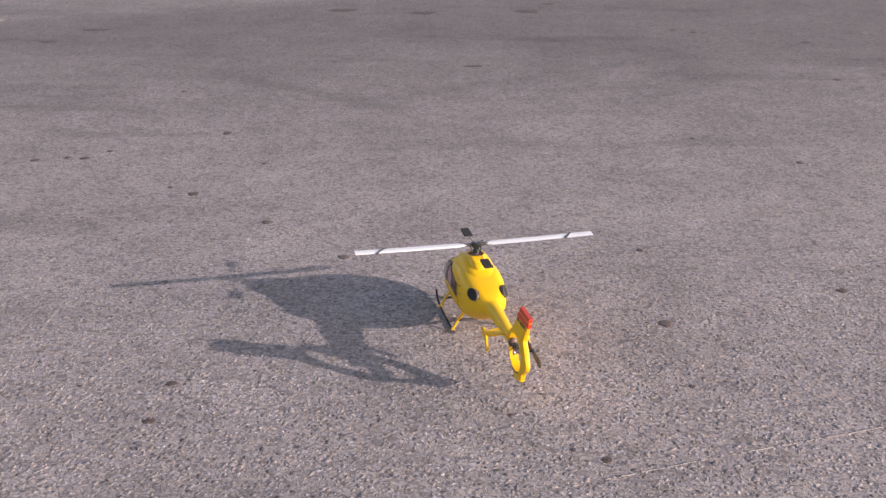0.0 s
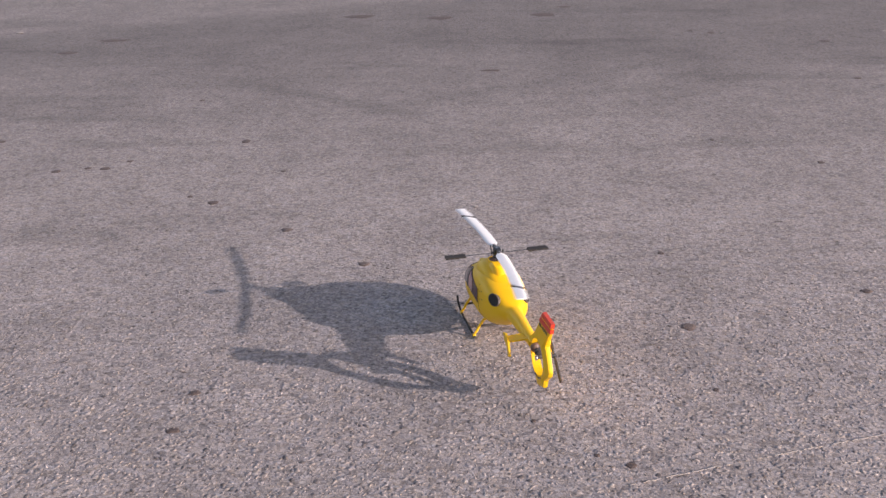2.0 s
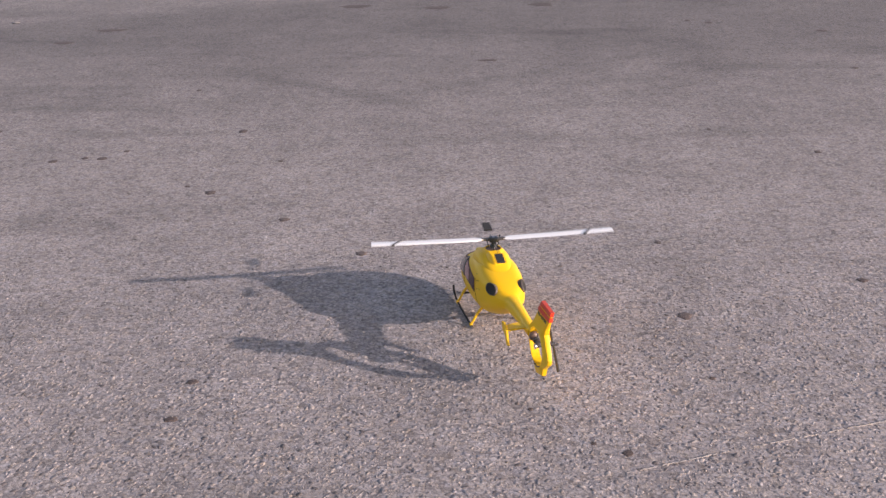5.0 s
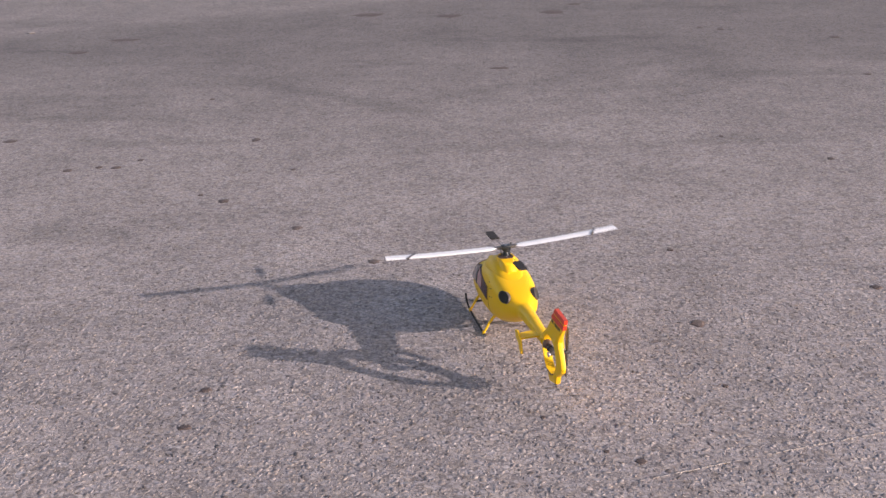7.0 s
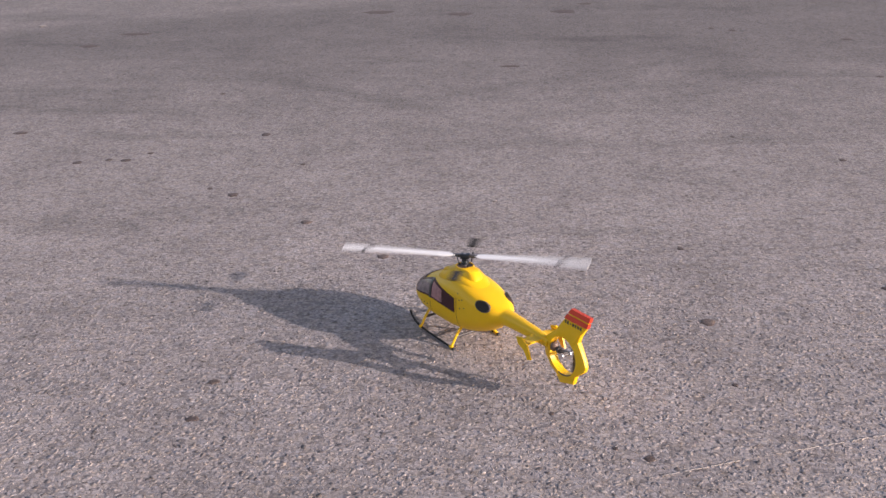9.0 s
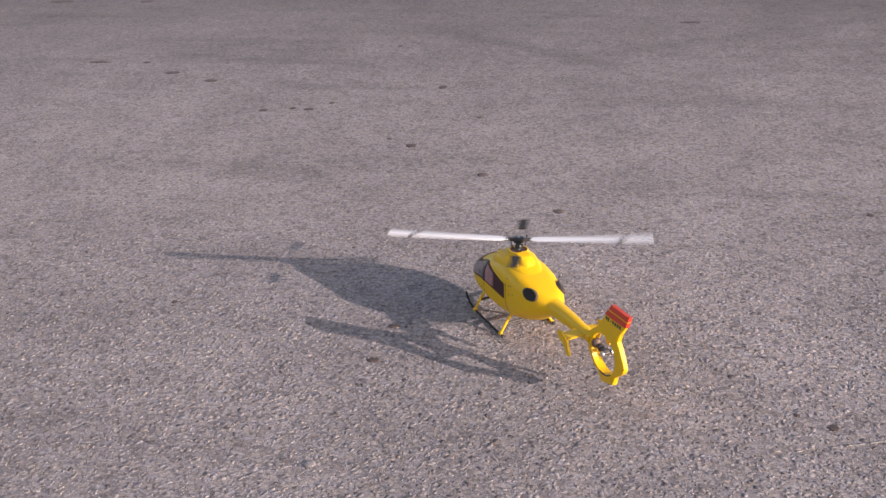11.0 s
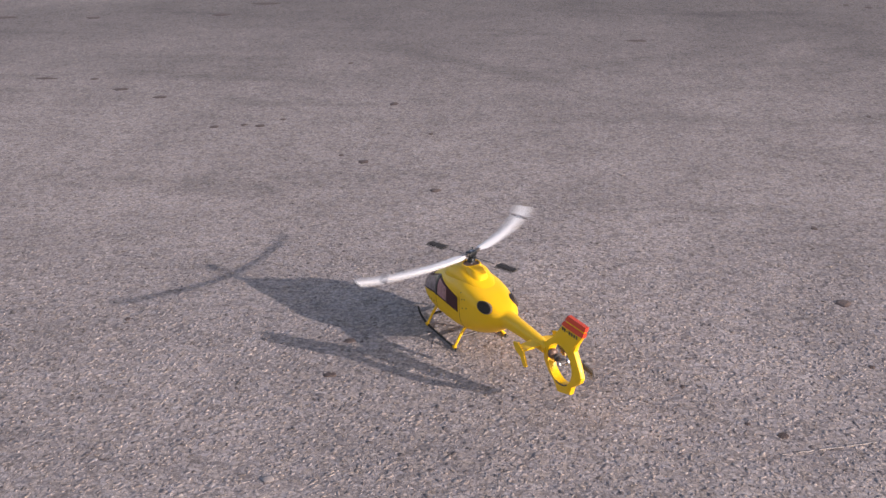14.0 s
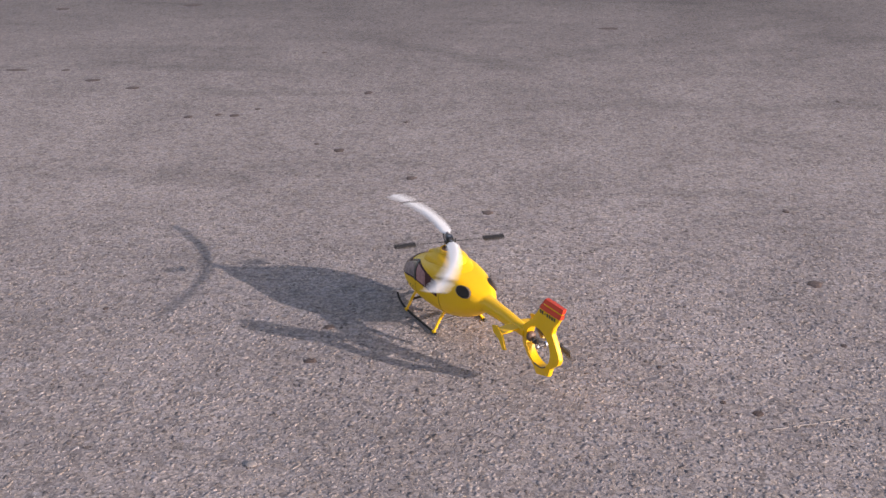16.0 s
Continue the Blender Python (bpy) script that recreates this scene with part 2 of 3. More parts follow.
def stone_chips(parent):
    """The raised stones of the near surface: five-sided, flat-topped chips sunk in the binder."""
    rng = np.random.default_rng(7)
    step = 0.0142
    gx, gy = np.meshgrid(np.arange(-2.9, 2.5, step), np.arange(1.55, 5.6, step))
    x, y = gx.ravel(), gy.ravel()
    half = 0.50 * y + 0.35
    keep = (x > -0.35 * y * 0.5 - half) & (x < half + 0.05)
    keep &= rng.random(x.size) < np.clip(0.66 - (y - 2.5) * 0.30, 0.0, 0.66)
    x, y = x[keep], y[keep]
    n = x.size
    x, y = x + rng.uniform(-0.5, 0.5, n) * step, y + rng.uniform(-0.5, 0.5, n) * step
    r = 0.0042 + 0.0085 * rng.random(n) ** 1.6 * np.where(rng.random(n) < 0.06, 1.35, 1.0)
    high = rng.uniform(0.0001, 0.0010, n)
    spin, long = rng.uniform(0, math.tau, n), rng.uniform(0.38, 0.9, n)
    # farther back the stones are worn flatter
    worn = np.clip(1.0 - (y - 2.5) * 0.55, 0.3, 1.0)
    high *= worn
    lean = rng.normal(0, 0.05, (n, 2)) * worn[:, None]
    k = np.arange(5) * math.tau / 5
    a = k[None, :] + rng.uniform(-0.35, 0.35, (n, 5))
    rr = r[:, None] * rng.uniform(0.65, 1.25, (n, 5))
    u, w = rr * np.cos(a), rr * np.sin(a) * long[:, None]
    c, s = np.cos(spin)[:, None], np.sin(spin)[:, None]
    px, py = u * c - w * s, u * s + w * c
    co = np.zeros((n, 10, 3))
    co[:, :5, 0], co[:, :5, 1], co[:, :5, 2] = x[:, None] + px, y[:, None] + py, -0.0008
    top = 0.80
    co[:, 5:, 0], co[:, 5:, 1] = x[:, None] + px * top, y[:, None] + py * top
    co[:, 5:, 2] = np.maximum(high[:, None] + px * top * lean[:, :1] + py * top * lean[:, 1:], 0.0001)
    base = (np.arange(n) * 10)[:, None]
    i = np.arange(5)
    quads = np.stack([i, (i + 1) % 5, 5 + (i + 1) % 5, 5 + i], 1).ravel()
    loops = np.concatenate([base + quads[None, :], base + np.arange(5, 10)[None, :]], 1).ravel()
    sizes = np.tile([4, 4, 4, 4, 4, 5], n)
    starts = np.concatenate([[0], np.cumsum(sizes)[:-1]])
    me = bpy.data.meshes.new("stone_chips")
    me.vertices.add(n * 10), me.loops.add(len(loops)), me.polygons.add(len(sizes))
    me.vertices.foreach_set("co", co.ravel())
    me.loops.foreach_set("vertex_index", loops.astype(np.int32))
    me.polygons.foreach_set("loop_start", starts.astype(np.int32))
    me.update(calc_edges=True)
    me.validate()
    me.materials.append(CHIP)
    ob = new("stone_chips", me)
    ob.parent = parent
    return tagged(ob, "grey and beige stone chips set in the asphalt", kind="stuff")


# x, y, half width, half depth
SPOTS = [(-0.174, 8.353, 0.106, 0.076), (0.637, 8.408, 0.098, 0.09), (-0.81, 8.497, 0.135, 0.079), (0.836, 8.75, 0.06, 0.056),
         (0.177, 6.465, 0.06, 0.03), (-1.06, 5.0, 0.025, 0.034), (-1.027, 4.106, 0.026, 0.03), (-0.671, 3.78, 0.025, 0.022),
         (-0.346, 3.43, 0.024, 0.021), (-0.736, 2.54, 0.019, 0.015), (-0.747, 2.346, 0.02, 0.015), (0.683, 2.9, 0.025, 0.024),
         (0.403, 2.165, 0.015, 0.014), (1.302, 3.138, 0.02, 0.019), (-1.845, 4.57, 0.023, 0.023), (-1.711, 4.61, 0.018, 0.018)]
FAR_SPOTS = [(-1.63, 4.6, 0.026, 0.022), (-1.546, 4.705, 0.016, 0.016), (2.429, 7.149, 0.038, 0.04),
             (1.755, 7.523, 0.028, 0.035), (1.625, 7.611, 0.02, 0.03), (-2.735, 7.278, 0.079, 0.052), (-2.535, 7.706, 0.124, 0.046),
             (1.58, 4.5, 0.016, 0.022), (1.185, 4.882, 0.011, 0.017), (2.279, 6.069, 0.023, 0.023), (-3.134, 5.444, 0.069, 0.024),
             (-2.847, 5.439, 0.028, 0.022), (-2.598, 5.227, 0.045, 0.03), (-3.655, 7.164, 0.053, 0.045), (-2.315, 5.076, 0.04, 0.028),
             (-4.333, 7.175, 0.092, 0.047), (-0.799, 4.511, 0.013, 0.015), (0.702, 3.486, 0.012, 0.014),
             (0.682, 2.519, 0.009, 0.010), (-1.141, 4.188, 0.012, 0.013), (-1.468, 5.846, 0.016, 0.018), (0.326, 2.209, 0.008, 0.009), (0.183, 2.372, 0.007, 0.008), (-1.434, 2.615, 0.009, 0.010)]


FADED = {(-0.671, 3.78), (-0.346, 3.43), (0.683, 2.9)}


def tar_spot(x, y, a, b):
    """A flattened, ragged blob of tar or chewing gum trodden into the paving."""
    bm = bmesh.new()
    n = 18
    seed = Vector((x * 13.1, y * 7.7, 0))
    rings = []
    for f, z in ((1.0, -0.001), (0.85, 0.0013), (0.45, 0.0019)):
        ring = []
        for k in range(n):
            w = k * math.tau / n
            jag = 1 + 0.45 * noise.noise(seed + Vector((math.cos(w), math.sin(w), 0)) * 1.9)
            ring.append(bm.verts.new((a * f * jag * math.cos(w), b * f * jag * math.sin(w), z)))
        rings.append(ring)
    for p, q in zip(rings, rings[1:]):
        for k in range(n):
            bm.faces.new((p[k], p[(k + 1) % n], q[(k + 1) % n], q[k]))
    bm.faces.new(rings[-1])
    faded = (x, y) in FADED
    ob = part("tar_spot", bm, STAIN if faded else TAR)
    ob.location = (x, y, 0)
    return tagged(ob, "faded brown flattened tar spot on the asphalt" if faded else "dark brown flattened tar spot on the asphalt", "tar spot", "tar spots on the asphalt")


def pebble(x, y, r):
    bm = bmesh.new()
    bmesh.ops.create_icosphere(bm, subdivisions=2, radius=r)
    for v in bm.verts:
        v.co *= 1 + 0.35 * noise.noise(v.co * (0.9 / r) + Vector((x, y, 0)))
        v.co.z *= 0.14
    ob = part("pebble", bm, PEBBLE, smooth=60)
    ob.location = (x, y, r * 0.18)
    return tagged(ob, "small pale stone lying loose on the asphalt", "pebble", "loose pebbles")


def scratch_line():
    """A faint pale scratch, broken into uneven dashes."""
    bm = bmesh.new()
    rng = random.Random(3)
    a, b = Vector((0.30, 2.052, 0)), Vector((1.55, 2.45, 0))
    d = (b - a).normalized()
    side = Vector((-d.y, d.x, 0))
    s = 0.0
    while s < (b - a).length:
        faint = s < 0.12 or 0.33 < s < 0.5
        n = rng.uniform(0.006, 0.018)
        if rng.random() < (0.35 if faint else 0.85):
            w = rng.uniform(0.0009, 0.0021)
            p = a + d * s + side * (0.004 * math.sin(s * 5) + rng.uniform(-0.0012, 0.0012))
            box(bm, p + Vector((0, 0, 0.0019)), (n, w, 0.0020), 0, Matrix.Rotation(math.atan2(d.y, d.x) + rng.uniform(-0.1, 0.1), 4, "Z"))
        s += n * 0.9
    return tagged(part("scratch_mark", bm, CHALK), "thin pale scratched line across the asphalt", "scratch", kind="structure")


# ---- helicopter ----
# y, belly, roof, half width, squareness
HULL = [(0.228, 0.080, 0.090, 0.0104, 2.0), (0.220, 0.066, 0.105, 0.0261, 2.1), (0.204, 0.054, 0.122, 0.0409, 2.2), (0.180, 0.046, 0.139, 0.0522, 2.4),
        (0.149, 0.041, 0.158, 0.06, 2.6), (0.107, 0.039, 0.175, 0.0644, 2.8), (0.056, 0.038, 0.190, 0.0661, 2.9), (0.0, 0.040, 0.199, 0.067, 2.8),
        (-0.05, 0.046, 0.200, 0.068, 2.6), (-0.095, 0.056, 0.194, 0.0660, 2.4), (-0.13, 0.069, 0.187, 0.0605, 2.2), (-0.16, 0.084, 0.179, 0.0530, 2.1),
        (-0.185, 0.102, 0.172, 0.0420, 2.0), (-0.2, 0.113, 0.166, 0.0310, 2.3), (-0.21, 0.1185, 0.163, 0.0220, 2.3), (-0.3, 0.1235, 0.161, 0.0175, 2.3),
        (-0.36, 0.125, 0.157, 0.0155, 2.3), (-0.402, 0.126, 0.154, 0.014, 2.2)]


def hull_at(y):
    for a, b in zip(HULL, HULL[1:]):
        if a[0] >= y >= b[0]:
            f = (a[0] - y) / (a[0] - b[0])
            return [p + (q - p) * f for p, q in zip(a[1:], b[1:])]
    return HULL[0][1:] if y > HULL[0][0] else HULL[-1][1:]


def shoulder(y):
    """How much squarer the hull's upper half is than its belly: broad shoulders behind the cabin."""
    rise, fall = min(max((0.06 - y) / 0.09, 0), 1), min(max((y + 0.205) / 0.03, 0), 1)
    return 1 + 0.65 * rise * fall


def hull_point(y, turn, grow=0.0):
    """A point of the hull: turn 0 is the right side, 90 degrees the roof."""
    low, high, w, e = hull_at(y)
    c, s = math.cos(turn), math.sin(turn)
    k = 2 / (e * shoulder(y) if s > 0 else e)
    return Vector(((w + grow) * math.copysign(abs(c) ** k, c), y, (low + high) / 2 + ((high - low) / 2 + grow) * math.copysign(abs(s) ** k, s)))


def hull_side(y, z, side, grow=0.0):
    low, high, w, e = hull_at(y)
    e *= shoulder(y) if z > (low + high) / 2 else 1
    f = min(abs((z - (low + high) / 2) / ((high - low) / 2)), 1)
    return Vector((side * ((w * (1 - f ** e) ** (1 / e)) + grow), y, z))


def patch(bm, rows):
    """A thin raised skin over a grid of (inner, outer) point pairs."""
    grid = [[(bm.verts.new(a), bm.verts.new(b)) for a, b in row] for row in rows]
    h, w = len(grid), len(grid[0])
    for j in range(h - 1):
        for i in range(w - 1):
            for k in (0, 1):
                bm.faces.new((grid[j][i][k], grid[j][i + 1][k], grid[j + 1][i + 1][k], grid[j + 1][i][k]))
    rim = [(0, i) for i in range(w)] + [(j, w - 1) for j in range(1, h)] + [(h - 1, i) for i in range(w - 2, -1, -1)] + [(j, 0) for j in range(h - 2, 0, -1)]
    for (j, i), (q, p) in zip(rim, rim[1:] + rim[:1]):
        bm.faces.new((grid[j][i][0], grid[q][p][0], grid[q][p][1], grid[j][i][1]))
    return bm


def side_patch(y0, y1, low, high, side, grow, nx=8, nz=6):
    """A skin on one flank between the lines low(y) and high(y)."""
    rows = []
    for j in range(nz + 1):
        row = []
        for i in range(nx + 1):
            y = y0 + (y1 - y0) * i / nx
            z = low(y) + (high(y) - low(y)) * j / nz
            row.append((hull_side(y, z, side, -0.003), hull_side(y, z, side, grow)))
        rows.append(row)
    return patch(bmesh.new(), rows)


def lathe(name, profile, at, material, parent, label="", n=28):
    """A turned ring about the upright axis at a place: (radius, height) round its closed section."""
    bm = bmesh.new()
    loops = [[bm.verts.new((at[0] + r * math.cos(k * math.tau / n), at[1] + r * math.sin(k * math.tau / n), z)) for k in range(n)] for r, z in profile]
    for a, b in zip(loops, loops[1:] + loops[:1]):
        for k in range(n):
            bm.faces.new((a[k], a[(k + 1) % n], b[(k + 1) % n], b[k]))
    return part(name, bm, material, parent, label)


def build_fuselage(heli):
    bm = bmesh.new()
    ys = []
    for a, b in zip(HULL, HULL[1:]):
        ys += [a[0] + (b[0] - a[0]) * k / 3 for k in range(3)]
    ys.append(HULL[-1][0])
    n = 48
    rings = [[bm.verts.new(hull_point(y, k * math.tau / n)) for k in range(n)] for y in ys]
    for a, b in zip(rings, rings[1:]):
        for k in range(n):
            bm.faces.new((a[k], a[(k + 1) % n], b[(k + 1) % n], b[k]))
    bm.faces.new(rings[0]), bm.faces.new(rings[-1])
    for _ in range(3):
        bmesh.ops.smooth_vert(bm, verts=bm.verts, factor=0.35, use_axis_x=True, use_axis_y=True, use_axis_z=True)
    hull = part("fuselage", bm, YELLOW, heli, "glossy yellow painted shell", 60)
    # engine cowling round the mast
    bm = bmesh.new()
    secs = [(0.088, 0.170, 0.177, 0.028), (0.074, 0.172, 0.194, 0.040), (0.052, 0.177, 0.2110, 0.047), (0.022, 0.181, 0.2195, 0.050),
            (-0.015, 0.182, 0.2200, 0.050), (-0.050, 0.179, 0.2105, 0.046), (-0.085, 0.174, 0.1985, 0.040), (-0.118, 0.166, 0.1870, 0.034), (-0.142, 0.158, 0.1780, 0.024)]
    rings = []
    for y, low, high, w in secs:
        ring = []
        for k in range(20):
            u = k * math.pi / 19
            c, s = math.cos(u), math.sin(u)
            ring.append(bm.verts.new((w * math.copysign(abs(c) ** 0.66, c), y, low + (high - low) * s ** 0.66)))
        rings.append(ring)
    for a, b in zip(rings, rings[1:]):
        for k in range(19):
            bm.faces.new((a[k], a[k + 1], b[k + 1], b[k]))
        bm.faces.new((a[0], b[0], b[19], a[19]))
    bm.faces.new(rings[0]), bm.faces.new(rings[-1])
    part("engine_cowling", bm, YELLOW, heli, smooth=60)
    bm = bmesh.new()
    hood = [(-0.020, 0.024, 0.2262), (-0.044, 0.022, 0.2250), (-0.061, 0.019, 0.2200), (-0.073, 0.013, 0.2060)]
    rings = [[bm.verts.new(p) for p in ((-w * 1.35, y, 0.196), (-w, y, z - 0.007), (-w * 0.72, y, z), (w * 0.72, y, z), (w, y, z - 0.007), (w * 1.35, y, 0.196))] for y, w, z in hood]
    for a, b in zip(rings, rings[1:]):
        for k in range(6):
            bm.faces.new((a[k], a[(k + 1) % 6], b[(k + 1) % 6], b[k]))
    bm.faces.new(rings[0]), bm.faces.new(rings[-1])
    part("cowling_crest", soften(bm, 0.0025, 2), YELLOW, heli)
    for side in (-1, 1):
        bm = tube(bmesh.new(), [(side * 0.029, 0.010, 0.206), (side * 0.029, 0.040, 0.2075), (side * 0.029, 0.052, 0.204)], [0.010, 0.0095, 0.0070], 16)
        part("air_intake", bm, YELLOW, heli)
    # a solid dark brown disc fills the mast opening
    bm = bmesh.new()
    rod(bm, (0.003, 0, 0.215), (0.003, 0, 0.2240), 0.0232, 0.0232, 28)
    part("mast_opening", bm, OPENING_BROWN, heli, "dark brown round disc filling the mast opening")
    lathe("mast_collar", [(0.0300, 0.2140), (0.0276, 0.2245), (0.0262, 0.2262), (0.0236, 0.2262), (0.0230, 0.2200)], (0.003, 0), YELLOW, heli)
    # side windows, windscreen, exhausts
    for side in (-1, 1):
        low = lambda y: 0.112 - 0.02 * max(0, (y - 0.10) / 0.1)
        top = lambda y: min(0.171 - 0.015 * min(max((0.085 - y) / 0.13, 0), 1), hull_at(y)[1] - 0.011)
        win = part("side_window", side_patch(-0.046, 0.190, low, top, side, 0.0012, 16, 8), GLASS, heli, "dark smoked cabin window")
        part("pane", side_patch(0.020, 0.074, lambda y: low(y) + 0.006, lambda y: top(y) - 0.006, side, 0.0022), RED_PANE, win, "pane with interior and reflection painted in as pinkish red")
        part("pane", side_patch(0.090, 0.172, lambda y: low(y) + 0.006, lambda y: top(y) - 0.005, side, 0.0022), PANE, win, "pane with see-through view and reflection painted in as grey")
        part("window_post", side_patch(0.078, 0.088, low, top, side, 0.0030, 2, 6), BLACK, win)
        c = hull_side(-0.158, 0.1675, side)
        along = (hull_side(-0.168, 0.1655, side) - hull_side(-0.148, 0.1695, side)).normalized()
        up = hull_side(-0.158, 0.172, side) - hull_side(-0.158, 0.154, side)
        out = along.cross(up).normalized()
        out = -out if out.x * side < 0 else out
        frame_out = Matrix((along, out.cross(along), out)).transposed().to_4x4()

        def ring(r, z, n=24):
            return [Matrix.Translation(c + out * 0.0011) @ frame_out @ Vector((1.38 * r * math.cos(k * math.tau / n), 0.86 * r * math.sin(k * math.tau / n), z)) for k in range(n)]

        # the exhaust hole's dark is painted on a shallow closed cap
        for name, steps, mat, note in (("exhaust", ((0.0168, -0.016), (0.0168, 0.0010), (0.0125, 0.0016), (0.0105, 0.0004)), DARK, "black oval cap with the exhaust hole's dark painted in"),
                                       ("exhaust_rim", ((0.0168, -0.012), (0.0182, -0.012), (0.0184, 0.0012), (0.0172, 0.0022), (0.0166, 0.0012)), BROWN, "dark brown exhaust rim")):
            bm = bmesh.new()
            loops = [[bm.verts.new(p) for p in ring(r, z)] for r, z in steps]
            for a, b in zip(loops, loops[1:]):
                for k in range(24):
                    bm.faces.new((a[k], a[(k + 1) % 24], b[(k + 1) % 24], b[k]))
            if mat is DARK:
                bm.faces.new(loops[-1])
            part(name, bm, mat, heli, note)
        # door seams, and small black knobs for the rivet marks
        for y in (-0.056, 0.086):
            bm = bmesh.new()
            patch(bm, [[(hull_side(y + d, 0.066 + 0.006 * j, side, -0.002), hull_side(y + d, 0.066 + 0.006 * j, side, 0.0004)) for d in (0, 0.0012)] for j in range(7 if y > 0 else 17)])
            part("door_seam", bm, SEAM, heli)
        for y, z in ((-0.072, 0.134), (-0.092, 0.141), (-0.070, 0.159), (-0.082, 0.163), (-0.060, 0.176), (0.105, 0.082), (0.125, 0.08), (0.145, 0.078)):
            bm = bmesh.new()
            p = hull_side(y, z, side)
            bmesh.ops.create_icosphere(bm, subdivisions=1, radius=0.0024, matrix=Matrix.Translation(p) @ Matrix.Diagonal((0.5, 1, 1, 1)))
            part("rivet_dot", bm, BLACK, heli)
    rows = []
    for i in range(9):
        y = 0.217 - 0.080 * i / 8
        row = []
        for k in range(15):
            u = radians(38 + 104 * k / 14)
            row.append((hull_point(y, u, -0.003), hull_point(y, u, 0.0012)))
        rows.append(row)
    part("windscreen", patch(bmesh.new(), rows), GLASS, heli, "dark smoked curved windscreen")


FIN = [(-0.385, 0.160), (-0.425, 0.193), (-0.459, 0.240), (-0.485, 0.274), (-0.556, 0.274), (-0.544, 0.241), (-0.523, 0.212), (-0.514, 0.190),
       (-0.526, 0.172), (-0.540, 0.148), (-0.547, 0.130), (-0.541, 0.115), (-0.508, 0.088), (-0.500, 0.063), (-0.447, 0.046),
       (-0.431, 0.068), (-0.408, 0.081), (-0.385, 0.108), (-0.380, 0.135)]
HOLE = (-0.461, 0.133, 0.0525)


def fin_radius(w):
    """How far the fin's outline lies from the duct's centre in the direction w."""
    d = Vector((math.cos(w), math.sin(w)))
    best = 0
    for a, b in zip(FIN, FIN[1:] + FIN[:1]):
        a, b = Vector(a) - Vector(HOLE[:2]), Vector(b) - Vector(HOLE[:2])
        e = b - a
        det = d.x * -e.y + d.y * e.x
        if abs(det) > 1e-9:
            r = (a.x * -e.y + a.y * e.x) / det
            k = (d.x * a.y - d.y * a.x) / det
            if r > 0 and -1e-6 <= k <= 1 + 1e-6:
                best = max(best, r)
    return best


def fin_half(r, f):
    """Half the fin's thickness at a distance from the duct's centre, f of the way from the duct to the rim."""
    thin = 1.0 if r < 0.075 else max(0.5, 1 - (r - 0.075) * 8)
    if f < 0.12:
        return (0.0114 + 0.0004 * f / 0.12) * thin
    return (0.0118 - 0.0056 * min((f - 0.12) / 0.82, 1.0)) * thin


def fin_face(y, z):
    """Half the fin's thickness at a place on its side."""
    w, r = math.atan2(z - HOLE[1], y - HOLE[0]), math.hypot(y - HOLE[0], z - HOLE[1])
    return fin_half(r, (r - HOLE[2]) / max(fin_radius(w) - HOLE[2], 0.001))


